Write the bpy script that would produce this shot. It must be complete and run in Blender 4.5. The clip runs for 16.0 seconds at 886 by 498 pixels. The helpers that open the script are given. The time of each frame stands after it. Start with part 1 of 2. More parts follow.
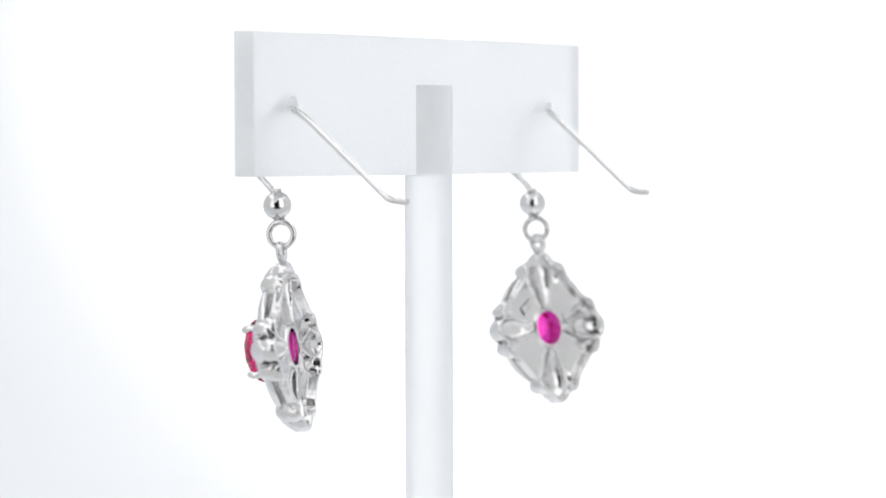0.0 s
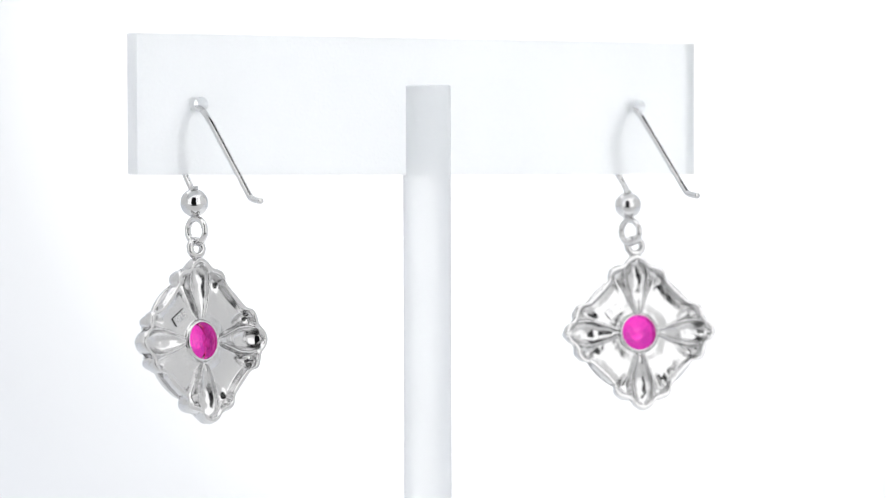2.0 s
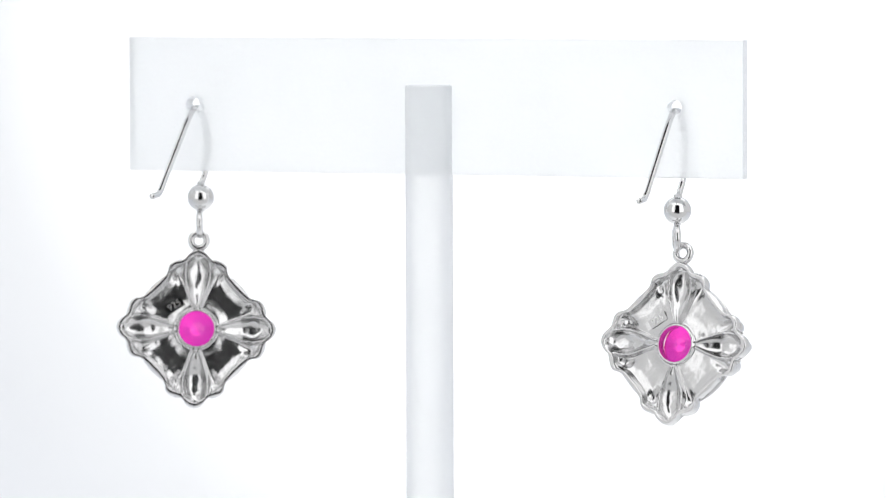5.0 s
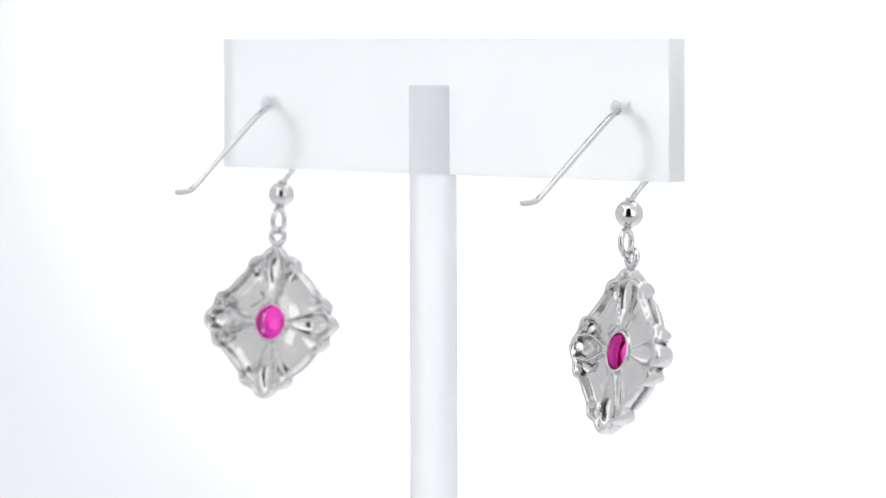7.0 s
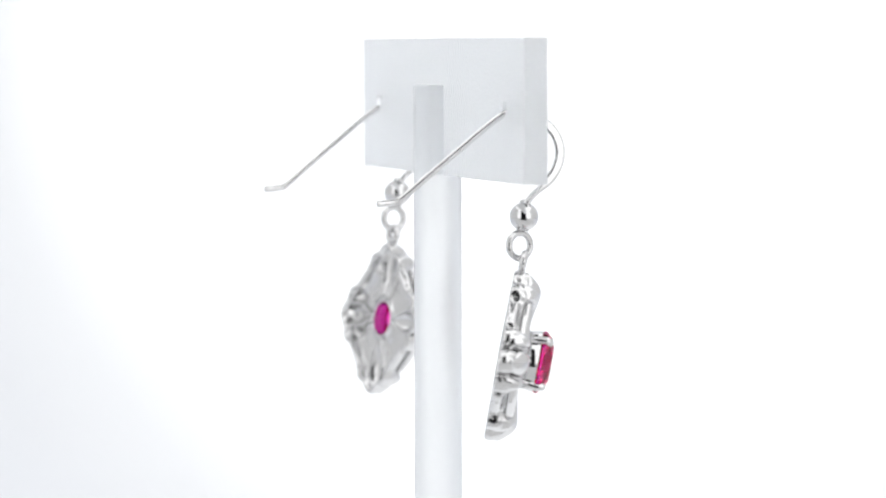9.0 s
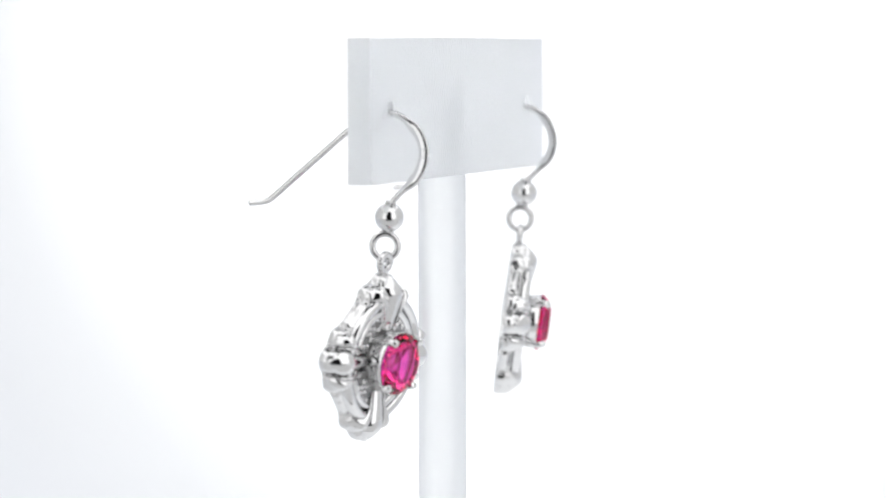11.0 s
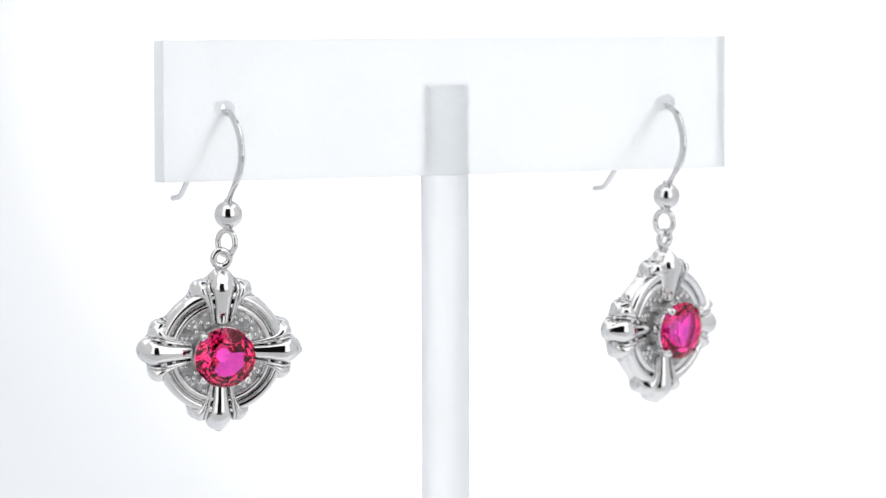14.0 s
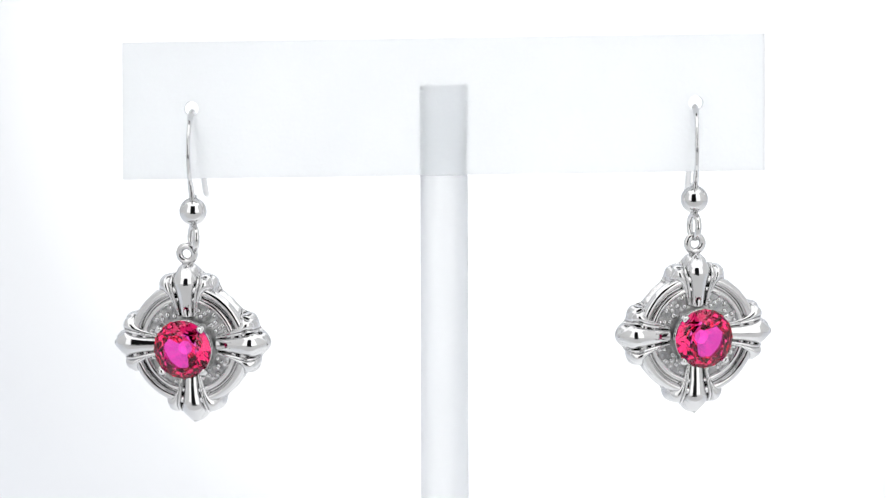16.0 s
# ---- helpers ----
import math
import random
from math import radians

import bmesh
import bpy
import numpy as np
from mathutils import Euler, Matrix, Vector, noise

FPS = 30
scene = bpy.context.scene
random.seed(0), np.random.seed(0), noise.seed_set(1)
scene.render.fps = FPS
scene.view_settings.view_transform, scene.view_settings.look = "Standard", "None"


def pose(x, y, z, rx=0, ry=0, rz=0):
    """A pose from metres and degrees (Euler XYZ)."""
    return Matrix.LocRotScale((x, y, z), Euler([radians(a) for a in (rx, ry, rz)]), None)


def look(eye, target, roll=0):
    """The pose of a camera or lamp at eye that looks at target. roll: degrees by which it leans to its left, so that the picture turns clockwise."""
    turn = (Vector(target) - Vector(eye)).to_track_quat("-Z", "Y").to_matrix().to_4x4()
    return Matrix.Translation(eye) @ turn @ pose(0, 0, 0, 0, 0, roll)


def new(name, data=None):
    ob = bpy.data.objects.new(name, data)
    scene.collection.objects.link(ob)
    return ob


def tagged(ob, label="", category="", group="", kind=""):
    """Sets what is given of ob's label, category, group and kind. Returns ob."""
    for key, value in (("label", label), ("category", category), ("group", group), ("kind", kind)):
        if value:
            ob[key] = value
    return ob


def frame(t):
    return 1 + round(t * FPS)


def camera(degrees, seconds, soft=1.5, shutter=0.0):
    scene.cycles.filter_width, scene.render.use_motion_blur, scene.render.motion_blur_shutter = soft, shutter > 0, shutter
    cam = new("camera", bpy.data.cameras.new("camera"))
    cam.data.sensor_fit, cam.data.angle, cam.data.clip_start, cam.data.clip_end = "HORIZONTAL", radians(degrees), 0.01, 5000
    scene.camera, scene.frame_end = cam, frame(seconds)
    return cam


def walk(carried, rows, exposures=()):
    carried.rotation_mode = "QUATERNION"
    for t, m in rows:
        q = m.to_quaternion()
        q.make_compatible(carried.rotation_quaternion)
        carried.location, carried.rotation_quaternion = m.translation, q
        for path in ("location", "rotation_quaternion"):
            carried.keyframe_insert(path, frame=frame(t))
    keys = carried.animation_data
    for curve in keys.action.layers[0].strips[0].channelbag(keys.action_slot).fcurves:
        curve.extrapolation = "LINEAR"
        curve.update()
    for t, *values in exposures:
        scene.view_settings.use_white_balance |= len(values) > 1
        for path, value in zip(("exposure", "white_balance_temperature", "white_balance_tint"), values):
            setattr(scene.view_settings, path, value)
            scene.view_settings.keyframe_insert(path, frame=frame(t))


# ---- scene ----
# ---- camera: fixed on a tripod before the slowly turning stand ----
cam = camera(12.863, 16.0, soft=1.15, shutter=0.5)
cam.data.dof.use_dof, cam.data.dof.focus_distance, cam.data.dof.aperture_fstop = True, 0.452, 27.0
EYE = (0.0, -0.460, 0.01519)
walk(cam, [(0.0, look(EYE, (0.0008, 0.0, -0.00293), -0.158)), (16.0, look(EYE, (0.0008, 0.0, -0.00293), -0.158))],
     exposures=[(0.0, 0.36), (16.0, 0.36)])

MM = 0.001


# ---- materials ----
def material(name):
    mat = bpy.data.materials.new(name)
    mat.use_nodes = True
    nodes = mat.node_tree.nodes
    return mat, nodes, mat.node_tree.links, nodes["Principled BSDF"]


def grain(nodes, links, scale, detail=3.0):
    """Noise in object space; scale is in cycles per millimetre."""
    coord = nodes.new("ShaderNodeTexCoord")
    tex = nodes.new("ShaderNodeTexNoise")
    tex.inputs["Scale"].default_value = scale / MM
    tex.inputs["Detail"].default_value = detail
    links.new(coord.outputs["Object"], tex.inputs["Vector"])
    return tex


def spread(nodes, links, tex, low, high):
    ramp = nodes.new("ShaderNodeMapRange")
    ramp.inputs["From Min"].default_value, ramp.inputs["From Max"].default_value = 0.3, 0.7
    ramp.inputs["To Min"].default_value, ramp.inputs["To Max"].default_value = low, high
    links.new(tex.outputs["Fac"], ramp.inputs["Value"])
    return ramp


def relief(nodes, links, bsdf, tex, height_mm, strength=1.0):
    bump = nodes.new("ShaderNodeBump")
    bump.inputs["Strength"].default_value = strength
    bump.inputs["Distance"].default_value = height_mm * MM
    links.new(tex.outputs["Fac"], bump.inputs["Height"])
    links.new(bump.outputs["Normal"], bsdf.inputs["Normal"])


def silver(name, colour, rough_low, rough_high, waviness, scale=0.9):
    mat, nodes, links, bsdf = material(name)
    bsdf.inputs["Base Color"].default_value = (*colour, 1)
    bsdf.inputs["Metallic"].default_value = 1.0
    links.new(spread(nodes, links, grain(nodes, links, 2.2), rough_low, rough_high).outputs["Result"], bsdf.inputs["Roughness"])
    relief(nodes, links, bsdf, grain(nodes, links, scale, 2.0), waviness)
    return mat


POLISHED = silver("polished_silver", (0.71, 0.708, 0.71), 0.03, 0.08, 0.022)
WIRE = silver("drawn_silver_wire", (0.71, 0.708, 0.71), 0.07, 0.14, 0.012)
GRAINY = silver("grained_silver", (0.80, 0.80, 0.802), 0.28, 0.42, 0.06, 2.0)
CAST = silver("cast_silver", (0.71, 0.708, 0.71), 0.15, 0.27, 0.026, 1.2)


def frosted(name, colour, rough, through_share, ior, scale, height):
    """Frosted acrylic: rough transmission over a milky scattering share."""
    mat, nodes, links, bsdf = material(name)
    bsdf.inputs["Base Color"].default_value = (*colour, 1)
    bsdf.inputs["Roughness"].default_value = rough
    bsdf.inputs["IOR"].default_value = ior
    bsdf.inputs["Transmission Weight"].default_value = 1.0
    tex = grain(nodes, links, scale, 4.0)
    relief(nodes, links, bsdf, tex, height)
    milky = nodes.new("ShaderNodeBsdfTranslucent")
    milky.inputs["Color"].default_value = (*colour, 1)
    white = nodes.new("ShaderNodeBsdfDiffuse")
    white.inputs["Color"].default_value = (*colour, 1)
    half = nodes.new("ShaderNodeMixShader")
    links.new(milky.outputs["BSDF"], half.inputs[1])
    links.new(white.outputs["BSDF"], half.inputs[2])
    mix = nodes.new("ShaderNodeMixShader")
    links.new(spread(nodes, links, grain(nodes, links, 0.12), through_share - 0.05, through_share + 0.05).outputs["Result"], mix.inputs["Fac"])
    links.new(half.outputs["Shader"], mix.inputs[1])
    links.new(bsdf.outputs["BSDF"], mix.inputs[2])
    links.new(mix.outputs["Shader"], nodes["Material Output"].inputs["Surface"])
    return mat


ACRYLIC = frosted("frosted_acrylic_sheet", (0.970, 0.985, 0.993), 0.42, 0.74, 1.3, 2.2, 0.10)
ROD = frosted("frosted_acrylic_rod", (0.978, 0.990, 0.999), 0.40, 0.62, 1.25, 1.5, 0.03)


def gem_glass(name, through_tint, inner_tint, ior):
    """Cut crystal: light that passes takes one tint, light thrown about inside by the facets deepens to another."""
    mat, nodes, links, bsdf = material(name)
    passing = nodes.new("ShaderNodeBsdfRefraction")
    passing.inputs["Color"].default_value = (*through_tint, 1)
    passing.inputs["Roughness"].default_value = 0.0
    passing.inputs["IOR"].default_value = ior
    mirrored = nodes.new("ShaderNodeBsdfAnisotropic")
    mirrored.inputs["Color"].default_value = (*inner_tint, 1)
    mirrored.inputs["Roughness"].default_value = 0.02
    gloss = nodes.new("ShaderNodeFresnel")
    gloss.inputs["IOR"].default_value = ior
    mix = nodes.new("ShaderNodeMixShader")
    links.new(gloss.outputs["Fac"], mix.inputs["Fac"])
    links.new(passing.outputs["BSDF"], mix.inputs[1])
    links.new(mirrored.outputs["BSDF"], mix.inputs[2])
    links.new(mix.outputs["Shader"], nodes["Material Output"].inputs["Surface"])
    nodes.remove(bsdf)
    return mat


RUBY = gem_glass("pink_red_crystal", (1.0, 0.27, 0.78), (1.0, 0.54, 0.54), 1.76)
CLEAR = gem_glass("clear_crystal", (0.95, 0.95, 0.96), (0.96, 0.96, 0.97), 2.1)


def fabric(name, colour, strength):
    """Thin white tent fabric: its emission replaces lamps outside, its base returns under half."""
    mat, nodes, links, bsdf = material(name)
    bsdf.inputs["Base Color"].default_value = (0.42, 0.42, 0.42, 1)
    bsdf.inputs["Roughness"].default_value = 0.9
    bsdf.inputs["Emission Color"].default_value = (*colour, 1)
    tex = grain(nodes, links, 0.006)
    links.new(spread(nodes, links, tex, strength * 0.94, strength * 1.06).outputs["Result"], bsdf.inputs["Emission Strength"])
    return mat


def plain(name, colour, rough):
    mat, nodes, links, bsdf = material(name)
    bsdf.inputs["Base Color"].default_value = (*colour, 1)
    bsdf.inputs["Roughness"].default_value = rough
    relief(nodes, links, bsdf, grain(nodes, links, 0.5), 0.1)
    return mat


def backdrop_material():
    """White paper sweep: the pool behind the stand and bluish falloff are painted emission."""
    mat, nodes, links, bsdf = material("glowing_paper_sweep")
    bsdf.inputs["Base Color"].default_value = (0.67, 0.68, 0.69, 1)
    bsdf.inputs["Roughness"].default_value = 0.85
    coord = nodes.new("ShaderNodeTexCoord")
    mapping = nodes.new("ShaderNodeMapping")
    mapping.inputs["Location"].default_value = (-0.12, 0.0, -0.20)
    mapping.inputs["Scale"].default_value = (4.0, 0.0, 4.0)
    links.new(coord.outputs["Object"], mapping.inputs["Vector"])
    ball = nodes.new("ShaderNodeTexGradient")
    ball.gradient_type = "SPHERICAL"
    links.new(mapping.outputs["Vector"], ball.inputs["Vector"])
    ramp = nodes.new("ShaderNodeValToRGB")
    # painted falloff: dim bluish rim up to the full white core
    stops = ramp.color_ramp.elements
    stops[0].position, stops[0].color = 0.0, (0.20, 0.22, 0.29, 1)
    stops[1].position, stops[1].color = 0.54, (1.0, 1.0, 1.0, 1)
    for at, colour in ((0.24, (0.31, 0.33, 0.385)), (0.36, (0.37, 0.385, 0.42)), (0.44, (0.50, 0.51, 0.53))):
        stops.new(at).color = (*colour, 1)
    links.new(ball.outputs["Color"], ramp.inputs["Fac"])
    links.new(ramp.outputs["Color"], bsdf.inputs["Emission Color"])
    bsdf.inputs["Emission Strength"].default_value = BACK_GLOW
    return mat


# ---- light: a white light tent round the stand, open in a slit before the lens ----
# strength of the glow painted into the sweep
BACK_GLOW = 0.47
world = bpy.data.worlds.new("dim_room")
world.use_nodes = True
world.node_tree.nodes["Background"].inputs["Color"].default_value = (0.02, 0.02, 0.02, 1)
scene.world = world
# unseen panels that glow themselves; no lamp stands behind them
TENT_LEFT = fabric("glowing_tent_left", (1.0, 1.0, 1.0), 0.28)
TENT_RIGHT = fabric("glowing_tent_right", (1.0, 1.0, 1.0), 0.30)
TENT_TOP = fabric("glowing_tent_top", (1.0, 1.0, 1.0), 0.92)
TENT_FRONT_LEFT = fabric("glowing_tent_front_left", (1.0, 1.0, 1.0), 0.80)
TENT_FRONT_RIGHT = fabric("glowing_tent_front_right", (1.0, 1.0, 1.0), 0.92)
GLOW_PAPER = backdrop_material()
WHITE_BOARD = plain("white_board", (0.72, 0.72, 0.72), 0.7)
DARK = plain("dark_room_wall", (0.015, 0.015, 0.016), 0.8)


# ---- mesh helpers (millimetres in, metres out) ----
def mesh_of(name, verts, faces, mat, smooth=True):
    me = bpy.data.meshes.new(name)
    me.from_pydata([(x * MM, y * MM, z * MM) for x, y, z in verts], [], faces)
    me.materials.append(mat)
    if smooth:
        me.polygons.foreach_set("use_smooth", [True] * len(me.polygons))
    me.update()
    return me


def place(name, me, parent=None, label=""):
    ob = new(name, me)
    if parent:
        ob.parent = parent
    return tagged(ob, label)


def table(rows, x):
    """Smooth interpolation in a short table of (x, value), by cubic pieces."""
    if x <= rows[0][0]:
        return rows[0][1]
    for i in range(len(rows) - 1):
        (a, u), (b, v) = rows[i], rows[i + 1]
        if x <= b:
            s, span = (x - a) / (b - a), b - a
            left = (v - rows[i - 1][1]) / (b - rows[i - 1][0]) if i else (v - u) / span
            right = (rows[i + 2][1] - u) / (rows[i + 2][0] - a) if i + 2 < len(rows) else (v - u) / span
            return (2 * s ** 3 - 3 * s * s + 1) * u + (s ** 3 - 2 * s * s + s) * span * left + (3 * s * s - 2 * s ** 3) * v + (s ** 3 - s * s) * span * right
    return rows[-1][1]


def spline(points, steps):
    """Catmull-Rom through points (tuples of any length)."""
    pts = [Vector(p) for p in points]
    out = []
    for i in range(len(pts) - 1):
        p0, p1, p2, p3 = pts[max(i - 1, 0)], pts[i], pts[i + 1], pts[min(i + 2, len(pts) - 1)]
        for k in range(steps):
            s = k / steps
            out.append(0.5 * (2 * p1 + (p2 - p0) * s + (2 * p0 - 5 * p1 + 4 * p2 - p3) * s * s + (3 * p1 - p0 - 3 * p2 + p3) * s ** 3))
    out.append(pts[-1])
    return out


def tube(path, sizes, side, around=16, closed=False):
    """A tube with an elliptic section: sizes are (across, along side) half-widths; side: a vector that the section keeps to."""
    verts, faces, n = [], [], len(path)
    for i, p in enumerate(path):
        ahead = path[(i + 1) % n] if closed or i < n - 1 else p
        behind = path[i - 1] if closed or i > 0 else p
        way = (ahead - behind).normalized()
        b = (side - way * side.dot(way)).normalized()
        c = way.cross(b)
        for k in range(around):
            a = 2 * math.pi * k / around
            power = sizes[i][2] if len(sizes[i]) > 2 else 1.0
            u, v = (math.copysign(abs(w) ** power, w) for w in (math.cos(a), math.sin(a)))
            q = p + c * u * sizes[i][0] + b * v * sizes[i][1]
            verts.append(tuple(q))
    rings = n if closed else n - 1
    for i in range(rings):
        for k in range(around):
            u, v = i * around, ((i + 1) % n) * around
            faces.append((u + k, v + k, v + (k + 1) % around, u + (k + 1) % around))
    if not closed:
        faces.append(tuple(range(around)))
        faces.append(tuple((n - 1) * around + k for k in range(around))[::-1])
    return verts, faces


def joined(pieces):
    verts, faces = [], []
    for v, f in pieces:
        base = len(verts)
        verts += v
        faces += [tuple(i + base for i in g) for g in f]
    return verts, faces


def sphere(centre, radius, rings=12, around=20, stretch=1.0):
    cx, cy, cz = centre
    verts, faces = [(cx, cy, cz + radius * stretch)], []
    for i in range(1, rings):
        a = math.pi * i / rings
        for k in range(around):
            b = 2 * math.pi * k / around
            verts.append((cx + radius * math.sin(a) * math.cos(b), cy + radius * math.sin(a) * math.sin(b), cz + radius * stretch * math.cos(a)))
    verts.append((cx, cy, cz - radius * stretch))
    last = len(verts) - 1
    for k in range(around):
        faces.append((0, 1 + k, 1 + (k + 1) % around))
        faces.append((last, last - around + (k + 1) % around, last - around + k))
    for i in range(rings - 2):
        for k in range(around):
            u = 1 + i * around
            faces.append((u + k, u + around + k, u + around + (k + 1) % around, u + (k + 1) % around))
    return verts, faces


def box(x0, y0, z0, x1, y1, z1):
    v = [(x, y, z) for x in (x0, x1) for y in (y0, y1) for z in (z0, z1)]
    return v, [(0, 1, 3, 2), (4, 6, 7, 5), (0, 4, 5, 1), (2, 3, 7, 6), (0, 2, 6, 4), (1, 5, 7, 3)]


# ---- setting: sweep, tent, dark room behind the slit ----
FLOOR = -75.0


def build_setting():
    half = 480
    profile = [(y, FLOOR) for y in (-40, 50, 150, 300)]
    for i in range(1, 13):
        a = math.pi / 2 * i / 12
        profile.append((300 + 250 * math.sin(a), FLOOR + 250 * (1 - math.cos(a))))
    profile += [(550, 300), (550, 560)]
    verts, faces = [], []
    for y, z in profile:
        verts += [(-half, y, z), (half, y, z)]
    for y, z in profile:
        verts += [(-half, y + 4, z - 4), (half, y + 4, z - 4)]
    n = len(profile)
    for i in range(n - 1):
        a, b = 2 * i, 2 * (n + i)
        faces += [(a, a + 1, a + 3, a + 2), (b, b + 2, b + 3, b + 1)]
    ob = place("backdrop", mesh_of("backdrop", verts, faces, GLOW_PAPER))
    tagged(ob, "seamless white paper sweep behind the stand, with a painted glow", "backdrop", kind="structure")
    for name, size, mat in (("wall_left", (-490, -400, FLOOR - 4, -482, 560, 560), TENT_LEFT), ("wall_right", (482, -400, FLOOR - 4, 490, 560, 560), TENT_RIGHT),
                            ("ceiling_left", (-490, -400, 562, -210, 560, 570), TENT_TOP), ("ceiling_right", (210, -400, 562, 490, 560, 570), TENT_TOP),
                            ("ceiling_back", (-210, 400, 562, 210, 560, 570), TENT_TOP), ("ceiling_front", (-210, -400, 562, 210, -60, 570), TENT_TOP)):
        tagged(place(name, mesh_of(name, *box(*size), mat, False)), "plain white light-tent fabric panel, glowing, out of view", "wall", kind="structure")
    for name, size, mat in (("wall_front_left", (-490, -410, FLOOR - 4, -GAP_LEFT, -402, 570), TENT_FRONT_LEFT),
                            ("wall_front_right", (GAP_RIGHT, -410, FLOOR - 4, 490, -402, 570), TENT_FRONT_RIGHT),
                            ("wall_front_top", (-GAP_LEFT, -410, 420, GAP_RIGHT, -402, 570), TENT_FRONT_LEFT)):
        tagged(place(name, mesh_of(name, *box(*size), mat, False)), "plain white light-tent front panel beside the opening, glowing, out of view", "wall", kind="structure")
    for name, x0, y0, x1, y1 in (("floor_left", -480, -400, -130, -42), ("floor_right", 100, -400, 480, -42), ("floor_middle", -128, -190, 98, -42)):
        tagged(place(name, mesh_of(name, *box(x0, y0, FLOOR - 3, x1, y1, FLOOR), WHITE_BOARD, False)), "plain white board before the sweep", "floor", kind="structure")
    tagged(place("table", mesh_of("table", *box(-490, -420, FLOOR - 24, 490, 560, FLOOR - 6), DARK, False)), "plain dark table top under the white sweep", "table", kind="structure")
    verts, faces = box(-900, -1400, -500, 900, 900, 1200)
    ob = place("wall_room", mesh_of("wall_room", verts, [f[::-1] for f in faces], DARK, False))
    tagged(ob, "plain dark studio walls outside the tent", "wall", kind="structure")


GAP_LEFT, GAP_RIGHT = 180, 120
build_setting()


# ---- the stand: a frosted acrylic bar let into a notched round pole ----
POLE_X, POLE_Y, POLE_R = 0.95, -0.45, 2.79
BAR = dict(x0=-36.43, x1=38.25, z0=5.80, z1=21.74, back=-0.47, front=-3.12)
HOLES = [(30.25, 14.13), (-28.42, 13.60)]
LEAN = math.tan(radians(0.68))


def build_stand():
    stand = tagged(new("earring_stand"), "white frosted acrylic T-shaped stand, holding two earrings", "jewellery stand")
    stand.location = (0, 0, FLOOR * MM)
    # crossbar with its two drilled holes and narrow chamfered edges
    bm = bmesh.new()

    def level(loop, y):
        return [bm.verts.new((x * MM, y * MM, (z + (x - POLE_X) * LEAN - FLOOR) * MM)) for x, z in loop]

    def rectangle(inset):
        x0, x1, z0, z1 = BAR["x0"] + inset, BAR["x1"] - inset, BAR["z0"] + inset, BAR["z1"] - inset
        return [(x0, z0), (x1, z0), (x1, z1), (x0, z1)]

    def sides(levels):
        for u, v in zip(levels, levels[1:]):
            for k in range(len(u)):
                bm.faces.new((u[k], u[(k + 1) % len(u)], v[(k + 1) % len(u)], v[k]))

    chamfer = 0.06
    outer = [level(rectangle(i), y) for i, y in ((chamfer, BAR["front"]), (0, BAR["front"] + chamfer), (0, BAR["back"] - chamfer), (chamfer, BAR["back"]))]
    drilled = []
    for hx, hz in HOLES:
        hz -= (hx - POLE_X) * LEAN
        circle = [(hx + 0.86 * math.cos(2 * math.pi * k / 28), hz + 0.86 * math.sin(2 * math.pi * k / 28)) for k in range(28)]
        drilled.append([level(circle, BAR["front"]), level(circle, BAR["back"])])
    sides(outer)
    for pair in drilled:
        sides(pair)
    for which in (0, -1):
        edges = []
        for loop in [outer[which]] + [pair[which] for pair in drilled]:
            edges += [bm.edges.get((p, q)) for p, q in zip(loop, loop[1:] + loop[:1])]
        bmesh.ops.triangle_fill(bm, use_beauty=True, edges=edges)
    bmesh.ops.recalc_face_normals(bm, faces=bm.faces[:])
    me = bpy.data.meshes.new("crossbar")
    bm.to_mesh(me)
    bm.free()
    me.materials.append(ACRYLIC)
    place("crossbar", me, stand, "frosted translucent acrylic bar with two drilled holes")
    # pole: full round below the bar, cut to half above
    verts, faces, n = [], [], 48
    for z in (FLOOR, BAR["z0"] - 0.06):
        verts += [(POLE_X + POLE_R * math.cos(2 * math.pi * k / n), POLE_Y + POLE_R * math.sin(2 * math.pi * k / n), z - FLOOR) for k in range(n)]
    faces += [(k, (k + 1) % n, n + (k + 1) % n, n + k) for k in range(n)] + [tuple(range(n))[::-1]]
    # the ledge that carries the bar, and the half-round tongue behind it
    base, m = len(verts), n // 2 + 1
    for z, shrink in ((BAR["z0"] - 0.06, 0), (16.10, 0), (16.26, 0.18)):
        r = POLE_R - shrink
        verts += [(POLE_X + r * math.cos(2 * math.pi * k / n), max(POLE_Y + r * math.sin(2 * math.pi * k / n), POLE_Y), z - FLOOR) for k in range(m)]
    for lay in range(2):
        for k in range(m):
            a = base + lay * m
            faces.append((a + k, a + (k + 1) % m, a + m + (k + 1) % m, a + m + k))
    faces.append(tuple(base + 2 * m + k for k in range(m)))
    faces.append(tuple([n + k for k in range(n // 2, n)] + [n]))
    bm = bmesh.new()
    me = mesh_of("pole", verts, faces, ROD)
    bm.from_mesh(me)
    bmesh.ops.remove_doubles(bm, verts=bm.verts[:], dist=1e-6)
    bmesh.ops.recalc_face_normals(bm, faces=bm.faces[:])
    for e in bm.edges:
        if len(e.link_faces) == 2 and e.calc_face_angle() > radians(40):
            e.smooth = False
    bm.to_mesh(me)
    bm.free()
    place("pole", me, stand, "round white frosted acrylic pole with a notched top")
    return stand


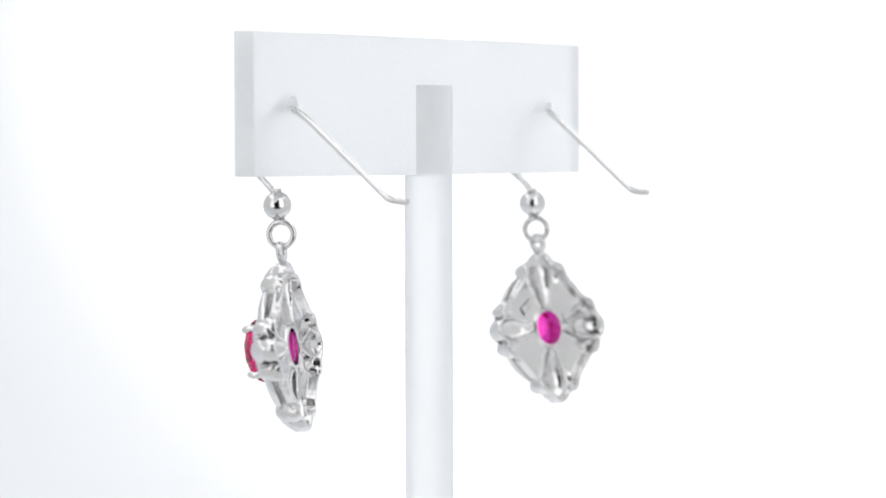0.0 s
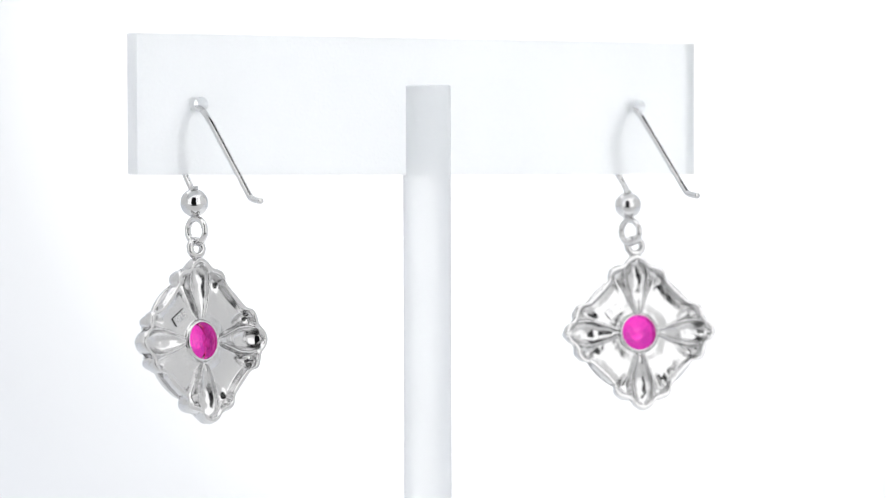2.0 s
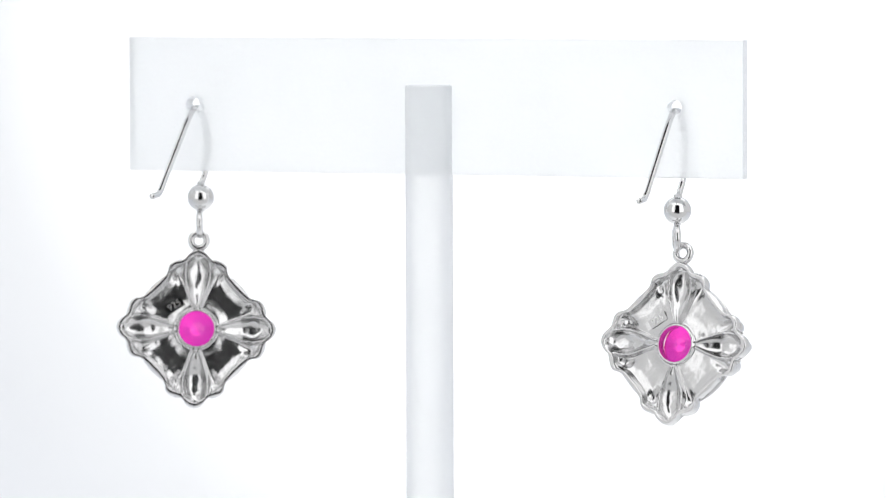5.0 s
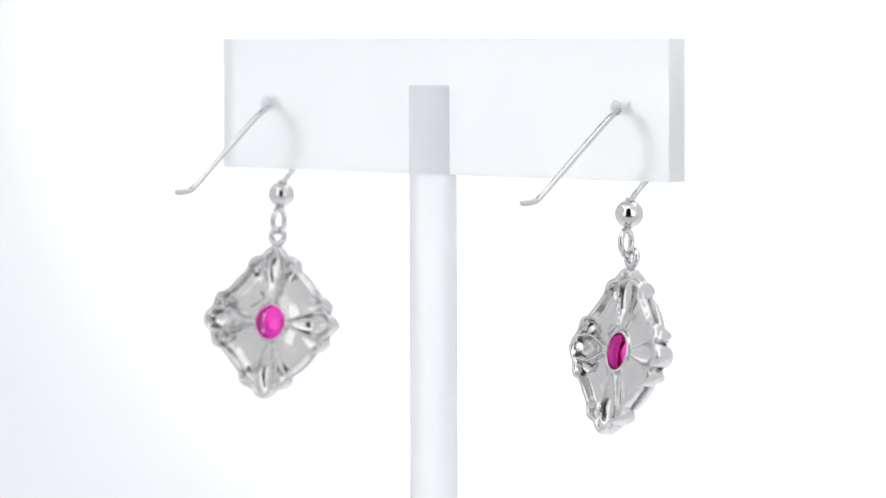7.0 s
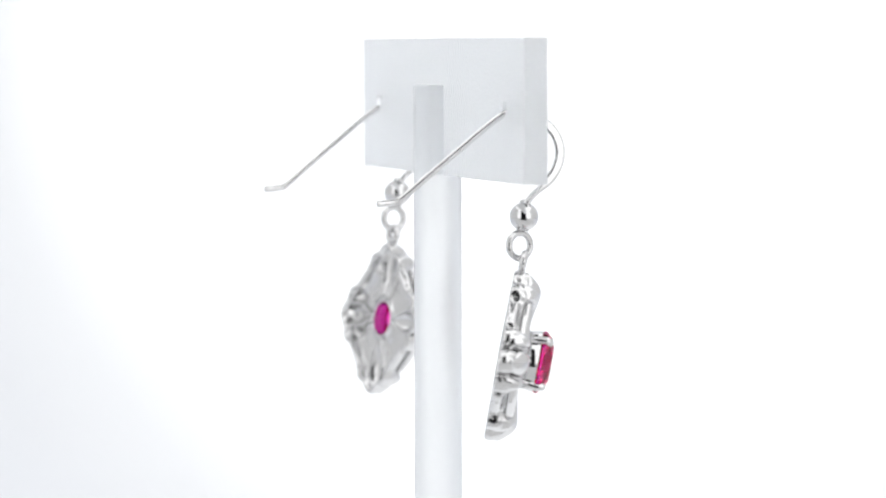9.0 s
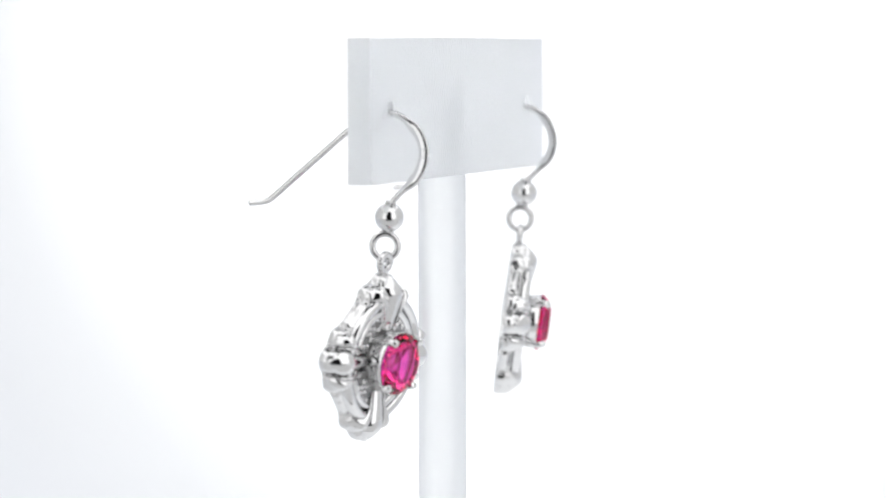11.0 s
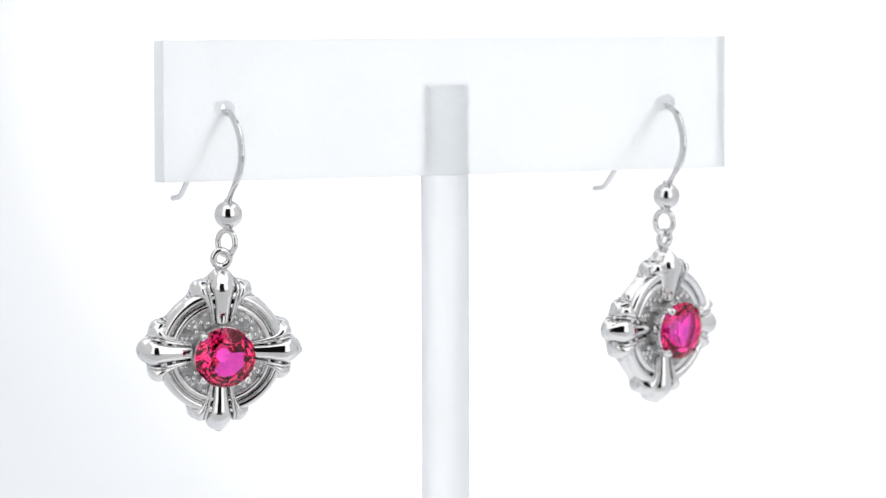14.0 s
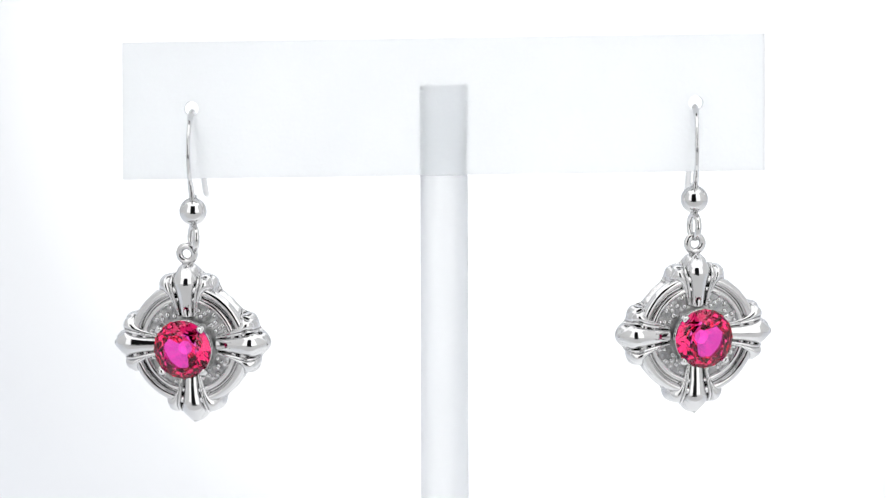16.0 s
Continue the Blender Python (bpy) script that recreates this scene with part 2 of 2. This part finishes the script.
# ---- the pendant's meshes: local x across, z up, front towards -y, back rim at y = 0 ----
OUTLINE = [(9.40, 0.0), (9.22, 0.6), (8.85, 1.12), (8.40, 1.5), (8.15, 1.95), (8.02, 2.5), (7.80, 3.05), (7.35, 3.45), (6.75, 3.58), (6.30, 3.8), (5.9, 4.15), (5.45, 4.55), (5.0, 5.0)]
POLAR = [(p[0], p[1]) for p in spline([(math.atan2(l, a), math.hypot(a, l)) for a, l in OUTLINE], 5)]
SPOON = [(2.6, 0.25), (3.5, 0.6), (4.6, 1.0), (5.8, 1.32), (6.8, 1.42), (7.6, 1.3), (8.25, 0.95), (8.75, 0.25)]


def rim_radius(phi):
    psi = abs((phi + math.pi / 4) % (math.pi / 2) - math.pi / 4)
    return table(POLAR, psi)


def ease(x, lo, hi):
    s = min(max((x - lo) / (hi - lo), 0.0), 1.0)
    return s * s * (3 - 2 * s)


def back_depth(r, phi):
    rim = rim_radius(phi)
    psi = (phi + math.pi / 4) % (math.pi / 2) - math.pi / 4
    a, l = r * math.cos(psi), abs(r * math.sin(psi))
    x, z = r * math.cos(phi), r * math.sin(phi)
    # the floor of each quarter: rises to the collar, uneven from the casting
    hollow = 1.28 + 0.11 * noise.noise((x * 0.45, z * 0.45, 1.3)) + 0.014 * noise.noise((x * 2.0, z * 2.0, 7.7))
    hollow = 0.62 + (hollow - 0.62) * (0.62 * ease(r, 2.2, 2.55) + 0.38 * ease(r, 2.4, 4.0))
    # spoon-shaped hollow behind each petal, edged by a raised ridge
    w = table(SPOON, a) if 2.6 < a < 8.75 else 0.01
    u = l / w
    # a longer hollow behind each side leaf
    along = min(max(((a - 5.0) * 1.6 + (l - 1.75) * 0.75) / (1.6 ** 2 + 0.75 ** 2), 0.0), 1.0)
    dent = math.hypot(a - 5.0 - 1.6 * along, l - 1.75 - 0.75 * along)
    hollow += (0.05 + 0.34 * along) * (1 - ease(dent, 0.05, 0.75)) * ease(l, w + 0.1, w + 0.5)
    if 2.6 < a < 8.75:
        if u < 1.0:
            hollow = 0.48 + (0.40 + 0.72 * ease(a, 2.8, 6.0)) * math.sqrt(1 - u * u) * (1 + 0.12 * noise.noise((x, z, 4.1)))
        else:
            hollow += (0.45 - hollow) * (1 - ease(l - w, 0.05, 0.40))
    wall = 0.80 * ease(rim - r, 0.40, 0.80) + 0.20 * ease(rim - r, 0.5, 1.9)
    return hollow * wall + 0.08 * ease(r, rim - 0.09, rim)


# the rounded outer wall: depth from the back, share of the swelling
WALL = [(0.16, 0.45), (0.36, 0.85), (0.60, 1.05), (0.85, 0.95), (1.08, 0.6)]


def body_mesh():
    n_phi, n_r, hole = 400, 80, 2.14
    verts, faces = [], []
    for side in (0, 1):
        for j in range(n_r + 1):
            for i in range(n_phi):
                phi = 2 * math.pi * i / n_phi
                rim = rim_radius(phi)
                if side:
                    psi = math.degrees(abs((phi + math.pi / 4) % (math.pi / 2) - math.pi / 4))
                    rim -= 0.30 * ease(psi, 29, 35)
                    rim -= 0.42 * (math.exp(-((psi - 10.5) / 2.6) ** 2) + math.exp(-((psi - 29.5) / 2.6) ** 2))
                r = hole + (rim - hole) * (j / n_r) ** 0.9
                d = back_depth(r, phi)
                if side:
                    d = max(1.25 + 0.75 * math.sqrt(max(1 - max((r - rim + 0.9) / 0.9, 0.0) ** 2, 0.0)), d + 0.15)
                verts.append((r * math.cos(phi), -d, r * math.sin(phi)))
    size = (n_r + 1) * n_phi
    for i in range(n_phi):
        phi = 2 * math.pi * i / n_phi
        psi = math.degrees(abs((phi + math.pi / 4) % (math.pi / 2) - math.pi / 4))
        groove = math.exp(-((psi - 10.5) / 2.4) ** 2) + 1.2 * math.exp(-((psi - 29.5) / 2.6) ** 2)
        knuckle = 0.14 + 0.14 * math.exp(-((45 - psi) / 8.0) ** 2)
        for level, swell in WALL:
            q = rim_radius(phi) + swell * (knuckle - 0.42 * groove)
            verts.append((q * math.cos(phi), -level, q * math.sin(phi)))
    for j in range(n_r):
        for i in range(n_phi):
            k = (i + 1) % n_phi
            a, b, c, d = j * n_phi + i, j * n_phi + k, (j + 1) * n_phi + k, (j + 1) * n_phi + i
            faces += [(a, d, c, b), (size + a, size + b, size + c, size + d)]
    for i in range(n_phi):
        k = (i + 1) % n_phi
        a, b = n_r * n_phi + i, n_r * n_phi + k
        lanes = [(a, b)] + [(2 * size + len(WALL) * i + w, 2 * size + len(WALL) * k + w) for w in range(len(WALL))] + [(size + a, size + b)]
        faces.append((i, k, size + k, size + i))
        faces += [(p, r, t, q) for (p, q), (r, t) in zip(lanes, lanes[1:])]
    return mesh_of("shell", verts, [f[::-1] for f in faces], CAST)


PETAL_W = [(3.3, 0.92), (4.3, 1.02), (5.4, 1.16), (6.4, 1.36), (7.2, 1.52), (7.8, 1.49), (8.3, 1.22), (8.75, 0.86), (9.15, 0.52), (9.38, 0.28), (9.45, 0.02)]
PETAL_H = [(3.3, 2.72), (4.5, 2.92), (6.0, 3.2), (7.2, 3.38), (7.9, 3.25), (8.5, 2.8), (9.1, 2.1), (9.45, 1.55)]


def petal_mesh():
    """The swelling middle petal of one arm, along +z."""
    verts, faces, steps, around = [], [], 36, 24
    for i in range(steps + 1):
        a = 3.3 + (9.45 - 3.3) * (1 - (1 - i / steps) ** 1.35)
        w, h = table(PETAL_W, a), table(PETAL_H, a) - 1.7
        for k in range(around):
            t = 2 * math.pi * k / around
            verts.append((w * math.cos(t), min(-1.7 - (h if math.sin(t) > 0 else 1.2) * math.sin(t), -1.85 if a < 8.4 else -0.35), a))
    for i in range(steps):
        for k in range(around):
            u, v = i * around, i * around + around
            faces.append((u + k, v + k, v + (k + 1) % around, u + (k + 1) % around))
    faces += [tuple(range(around)), tuple(steps * around + k for k in range(around))[::-1]]
    return mesh_of("petal", verts, faces, POLISHED)


def leaf_mesh(sign):
    """A side leaf: a fluted band that flares away from the petal and rolls over the rim."""
    inner = spline([(3.4, 0.85), (4.8, 1.12), (6.0, 1.36), (7.0, 1.6), (7.7, 1.76), (8.25, 1.62)], 6)
    outer = spline([(3.5, 1.30), (4.8, 1.66), (5.6, 2.05), (6.15, 2.52), (6.5, 3.08), (6.72, 3.56)], 6)
    crest = [(0, 2.4), (0.35, 2.85), (0.62, 3.08), (0.80, 2.85), (0.92, 2.1), (1, 0.9)]
    n, m = len(inner) - 1, 12
    lane = m + 3
    verts, faces = [], []
    for i in range(n + 1):
        s = i / n
        top, flare = table(crest, s), ease(s, 0.55, 1.0)
        low = 1.85 - 1.5 * ease(s, 0.72, 0.95)
        foot = max(low, min(2.05, top - 0.45))
        for k in range(m + 1):
            u = k / m
            a, l = inner[i] + (outer[i] - inner[i]) * u
            swell = math.sin(math.pi * u ** 0.85)
            a, l = a + 0.46 * swell * flare, l + 0.32 * swell * flare
            verts.append((sign * l, -(foot + (top - foot) * max(swell, 0.0) ** 0.7), a))
        for end in (outer[i], inner[i]):
            verts.append((sign * end[1], -low, end[0]))
    for i in range(n):
        for k in range(lane):
            faces.append((i * lane + k, i * lane + (k + 1) % lane, (i + 1) * lane + (k + 1) % lane, (i + 1) * lane + k))
    faces += [tuple(range(lane))[::-1], tuple(n * lane + k for k in range(lane))]
    if sign < 0:
        faces = [f[::-1] for f in faces]
    return mesh_of("leaf", verts, faces, POLISHED)


def rib_mesh(sign):
    """A narrow rib in the groove between petal and leaf."""
    path = spline([(sign * l, -d, a) for a, l, d in ((3.4, 0.95, 2.3), (4.6, 1.12, 2.5), (5.8, 1.34, 2.68), (6.8, 1.56, 2.68), (7.5, 1.66, 2.3), (8.0, 1.60, 1.6))], 5)
    n = len(path) - 1
    sizes = [(table([(0, 0.14), (0.5, 0.18), (0.8, 0.18), (1, 0.07)], i / n), 0.30) for i in range(n + 1)]
    return mesh_of("rib", *tube(path, sizes, Vector((0, -1, 0)), 12), POLISHED)


def ring_mesh(name, radius, width, height, depth):
    path = [Vector((radius * math.cos(2 * math.pi * k / 96), -depth, radius * math.sin(2 * math.pi * k / 96))) for k in range(96)]
    verts, faces = tube(path, [(width, height)] * 96, Vector((0, -1, 0)), 20, True)
    return mesh_of(name, [(x, min(y, -1.8), z) for x, y, z in verts], faces, POLISHED)


def pave_points():
    pts = []
    for radius, count, shift in ((3.72, 28, 0.0), (4.28, 33, 0.5), (4.82, 38, 0.0)):
        for k in range(count):
            phi = 2 * math.pi * (k + shift) / count
            psi = (phi + math.pi / 4) % (math.pi / 2) - math.pi / 4
            if abs(radius * math.sin(psi)) > 1.25:
                pts.append((radius, phi, k))
    return pts


def pave_meshes():
    beads, stones = [], []
    for radius, phi, k in pave_points():
        c = (radius * math.cos(phi), -2.09, radius * math.sin(phi))
        if k % 3 == 1:
            stones.append(sphere(c, 0.36, 4, 8))
        else:
            beads.append(sphere(c, 0.32 + 0.04 * (k % 2), 8, 12))
    return mesh_of("pave_band", *joined(beads), POLISHED), mesh_of("crystal_band", *joined(stones), CLEAR, False)


def pave_plate_mesh():
    """The grained ring of metal that the tiny stones sit in, dished towards the collar."""
    rows, n = [(2.5, 1.7), (2.6, 2.03), (3.6, 2.02), (4.6, 2.05), (5.15, 2.22), (5.2, 1.7)], 72
    verts = [(q * math.cos(2 * math.pi * k / n), -d, q * math.sin(2 * math.pi * k / n)) for q, d in rows for k in range(n)]
    faces = [(j * n + k, j * n + (k + 1) % n, (j + 1) % len(rows) * n + (k + 1) % n, (j + 1) % len(rows) * n + k) for j in range(len(rows)) for k in range(n)]
    return mesh_of("pave_plate", verts, [f[::-1] for f in faces], GRAINY)


def collar_mesh():
    """The tapered seat under the stone, open at the back."""
    rows = [(2.10, 0.70), (2.17, 0.58), (2.28, 0.68), (2.7, 1.7), (3.05, 2.0), (3.28, 3.2), (3.46, 4.3), (3.38, 4.4), (3.08, 3.7), (2.75, 2.6), (2.30, 1.5), (2.10, 1.1)]
    n, m = 48, len(rows)
    verts = [(r * math.cos(2 * math.pi * k / n), -d, r * math.sin(2 * math.pi * k / n)) for r, d in rows for k in range(n)]
    faces = [(j * n + k, j * n + (k + 1) % n, (j + 1) % m * n + (k + 1) % n, (j + 1) % m * n + k) for j in range(m) for k in range(n)]
    return mesh_of("collar", verts, faces, POLISHED)


def prong_mesh():
    path = spline([(0, -1.5, 3.05), (0, -2.8, 3.35), (0, -4.5, 3.62), (0, -5.07, 3.56), (0, -5.42, 3.25)], 5)
    n = len(path) - 1
    sizes = [(table([(0, 0.46), (0.7, 0.46), (0.93, 0.44), (1, 0.24)], i / n),) * 2 for i in range(n + 1)]
    return mesh_of("prong", *tube(path, sizes, Vector((1, 0, 0)), 12), POLISHED)


def gem_mesh():
    """A round brilliant cut, as the hull of its facet corners."""
    bm = bmesh.new()

    def ring(r, d, count, turn):
        for k in range(count):
            a = 2 * math.pi * (k + turn) / count
            bm.verts.new((r * math.cos(a) * MM, -d * MM, r * math.sin(a) * MM))

    ring(2.05, 5.85, 8, 0.5)
    ring(2.80, 5.42, 8, 0.0)
    ring(3.50, 4.82, 16, 0.0)
    ring(3.50, 4.64, 16, 0.0)
    ring(2.62, 3.05, 16, 0.5)
    ring(0.86, 1.78, 8, 0.3)
    ring(0.06, 1.52, 8, 0.0)
    bmesh.ops.convex_hull(bm, input=bm.verts[:])
    bmesh.ops.recalc_face_normals(bm, faces=bm.faces[:])
    me = bpy.data.meshes.new("gemstone")
    bm.to_mesh(me)
    bm.free()
    me.materials.append(RUBY)
    return me


def hallmark_mesh():
    """The stamped figures on the back, as thin raised letters in a plate."""
    curve = bpy.data.curves.new("hallmark", "FONT")
    curve.body, curve.size, curve.align_x, curve.align_y, curve.extrude = "925", 1.15 * MM, "CENTER", "CENTER", 0.03 * MM
    ob = bpy.data.objects.new("hallmark", curve)
    scene.collection.objects.link(ob)
    me = bpy.data.meshes.new_from_object(ob.evaluated_get(bpy.context.evaluated_depsgraph_get()))
    bpy.data.objects.remove(ob)
    me.transform(Matrix.Translation((2.75 * MM, -1.05 * MM, 2.75 * MM)) @ Euler((radians(90), radians(-33), radians(180)), "XYZ").to_matrix().to_4x4())
    me.materials.clear()
    me.materials.append(GRAINY)
    return me


def plate_mesh():
    """The shallow stamped plate under the figures."""
    v, f = box(-1.15, -0.05, -0.55, 1.15, 0.03, 0.55)
    me = mesh_of("hallmark_plate", v, f, POLISHED, False)
    me.transform(Matrix.Translation((2.75 * MM, -1.11 * MM, 2.75 * MM)) @ pose(0, 0, 0, 0, 33, 0))
    return me


def link_mesh(name, radius, wire, plane):
    """A round wire ring in the yz plane ('side') or the xz plane ('face')."""
    path = []
    for k in range(40):
        u, v = radius * math.cos(2 * math.pi * k / 40), radius * math.sin(2 * math.pi * k / 40)
        path.append(Vector((0, u, v)) if plane == "side" else Vector((u, 0, v)))
    side = Vector((1, 0, 0)) if plane == "side" else Vector((0, 1, 0))
    return mesh_of(name, *tube(path, [(wire, wire)] * 40, side, 12, True), WIRE)


PENDANT = {}


def pendant_meshes():
    PENDANT.update(shell=body_mesh(), petal=petal_mesh(), leaf_a=leaf_mesh(1), leaf_b=leaf_mesh(-1), rib_a=rib_mesh(1), rib_b=rib_mesh(-1), outer=ring_mesh("outer_ring", 6.66, 0.60, 0.82, 1.95),
                   inner=ring_mesh("inner_ring", 5.50, 0.46, 0.62, 1.98), collar=collar_mesh(), pave=pave_plate_mesh(), prong=prong_mesh(), gem=gem_mesh(), mark=hallmark_mesh(),
                   plate=plate_mesh(), bail=link_mesh("bail", 0.92, 0.42, "face"))
    PENDANT["beads"], PENDANT["stones"] = pave_meshes()


def build_pendant(earring, m):
    shell = place("pendant", PENDANT["shell"], earring, "diamond-shaped silver pendant with hollow back")
    shell.matrix_basis = m
    for k in range(4):
        arm = pose(0, 0, 0, 0, 90 * k, 0)
        place("petal", PENDANT["petal"], shell).matrix_basis = arm
        place("leaf", PENDANT["leaf_a"], shell).matrix_basis = arm
        place("leaf", PENDANT["leaf_b"], shell).matrix_basis = arm
        place("rib", PENDANT["rib_a"], shell).matrix_basis = arm
        place("rib", PENDANT["rib_b"], shell).matrix_basis = arm
        place("prong", PENDANT["prong"], shell).matrix_basis = pose(0, 0, 0, 0, 90 * k + 45, 0)
    place("outer_ring", PENDANT["outer"], shell)
    place("inner_ring", PENDANT["inner"], shell)
    place("collar", PENDANT["collar"], shell)
    place("pave_plate", PENDANT["pave"], shell)
    place("gemstone", PENDANT["gem"], shell, "round faceted pink-red gemstone")
    tagged(place("pave_band", PENDANT["beads"], shell, "tiny silver grain beads"), kind="stuff")
    tagged(place("crystal_band", PENDANT["stones"], shell, "tiny clear sparkling stones"), kind="stuff")
    place("hallmark_plate", PENDANT["plate"], shell)
    place("hallmark", PENDANT["mark"], shell, "stamped figures 925")
    place("bail", PENDANT["bail"], shell, "small silver wire loop").matrix_basis = pose(0, -0.78 * MM, 10.56 * MM)


def build_earring(hang, curve, skew, ball, m_pendant, ring_turn, label):
    """hang: the pivot in the hole; curve: the hook in its plane (y, z); skew: how far the plane turns off the y axis, x per y."""
    earring = tagged(new("drop_earring"), label, "earring", "pair of drop earrings")
    hx, hy, hz = hang
    path = spline([(skew * (y - hy), y - hy, z - hz) for y, z in curve], 8)
    n = len(path) - 1
    sizes = []
    for p in path:
        y = p.y + hy
        flat = ease(-y, 4.4, 5.6)
        sizes.append((0.36 + 0.19 * flat, 0.36 - 0.12 * flat, 1 - 0.45 * flat))
    sizes[0] = (0.2, 0.2)
    place("hook", mesh_of("hook", *tube(path, sizes, Vector((1, 0, 0)), 20), WIRE), earring, "bent silver ear wire, flattened along its bow")
    # worn stamp on the flat of the bow, too small to read
    bow = min(path, key=lambda p: p.y)
    marks = [box(bow.x - 0.27, bow.y - 0.24, bow.z + dz, bow.x - 0.235, bow.y + 0.24, bow.z + dz + 0.14) for dz in (-0.6, -0.25, 0.1, 0.45)]
    place("stamp", mesh_of("stamp", *joined(marks), GRAINY, False), earring, "worn stamp of small bars")
    bx, by, bz = ball[0] - hx, ball[1] - hy, ball[2] - hz
    place("bead", mesh_of("bead", *sphere((bx, by, bz), 1.62, 24, 40), POLISHED), earring, "round polished silver bead")
    stem = spline([(bx, by, bz + 1.9), (bx, by, bz - 1.7)], 4)
    place("stem", mesh_of("stem", *tube(stem, [(0.45, 0.45)] * len(stem), Vector((1, 0, 0)), 12), WIRE), earring)
    ring = place("jump_ring", link_mesh("jump_ring", 1.40, 0.38, "side"), earring, "round silver wire ring")
    ring.matrix_basis = pose(bx * MM, (by + 0.50) * MM, (bz - 3.18) * MM, 0, 0, ring_turn)
    build_pendant(earring, Matrix.Translation((-hx * MM, -hy * MM, -hz * MM)) @ m_pendant)
    return earring


stand = build_stand()
pendant_meshes()
HANG_L, HANG_R = (30.15, -1.7, 13.62), (-28.3, -1.7, 13.10)
earring_l = build_earring(
    HANG_L, [(14.16, 3.48), (13.0, 3.55), (11.9, 3.72), (11.0, 4.3), (8.0, 6.85), (4.0, 10.2), (1.5, 12.25), (-0.4, 13.45), (-1.7, 13.66), (-3.3, 13.55), (-4.9, 12.75),
             (-6.0, 11.2), (-6.45, 9.3), (-6.0, 7.5), (-4.8, 6.0), (-3.5, 4.7), (-2.85, 3.8), (-2.78, 2.9)],
    0.0, (30.06, -2.78, 2.90), pose(29.8 * MM, -0.08 * MM, -12.62 * MM, 7.5, -1.4, 15.8), 18,
    "silver drop earring with pink-red stone, hooked through the acrylic bar")
earring_r = build_earring(
    HANG_R, [(13.81, 3.16), (12.7, 3.25), (11.6, 3.42), (10.7, 4.0), (8.0, 6.25), (4.0, 9.55), (1.5, 11.6), (-0.4, 12.95), (-1.7, 13.22), (-3.4, 13.05), (-4.9, 12.2),
             (-6.3, 10.6), (-6.8, 8.7), (-6.3, 6.8), (-5.1, 5.25), (-3.6, 3.9), (-2.85, 2.8), (-2.73, 1.66)],
    0.052, (-28.28, -2.73, 1.66), pose(-28.27 * MM, 0.17 * MM, -13.53 * MM, 10.5, -0.2, -15.5), 18,
    "silver drop earring with pink-red stone, hooked through the acrylic bar")

# ---- what moves: stand and earrings turn together about the upright axis ----
TURN, RATE = 239.57, -15.04
DRIFT = [(0.0, 0.1), (2.0, 0.0), (6.5, -0.1), (8.0, 0.3), (10.5, 0.0), (13.2, -0.3), (15.0, -0.05), (15.7, 0.0), (16.0, 1.0)]


def motions():
    times = [0.25 * k for k in range(65)]
    for thing, pivot in ((stand, (0, 0, FLOOR)), (earring_l, HANG_L), (earring_r, HANG_R)):
        rows = []
        for t in times:
            angle = TURN + RATE * t + table(DRIFT, t)
            rows.append((t, pose(0, 0, 0, 0, 0, angle) @ Matrix.Translation([c * MM for c in pivot])))
        walk(thing, rows)


motions()
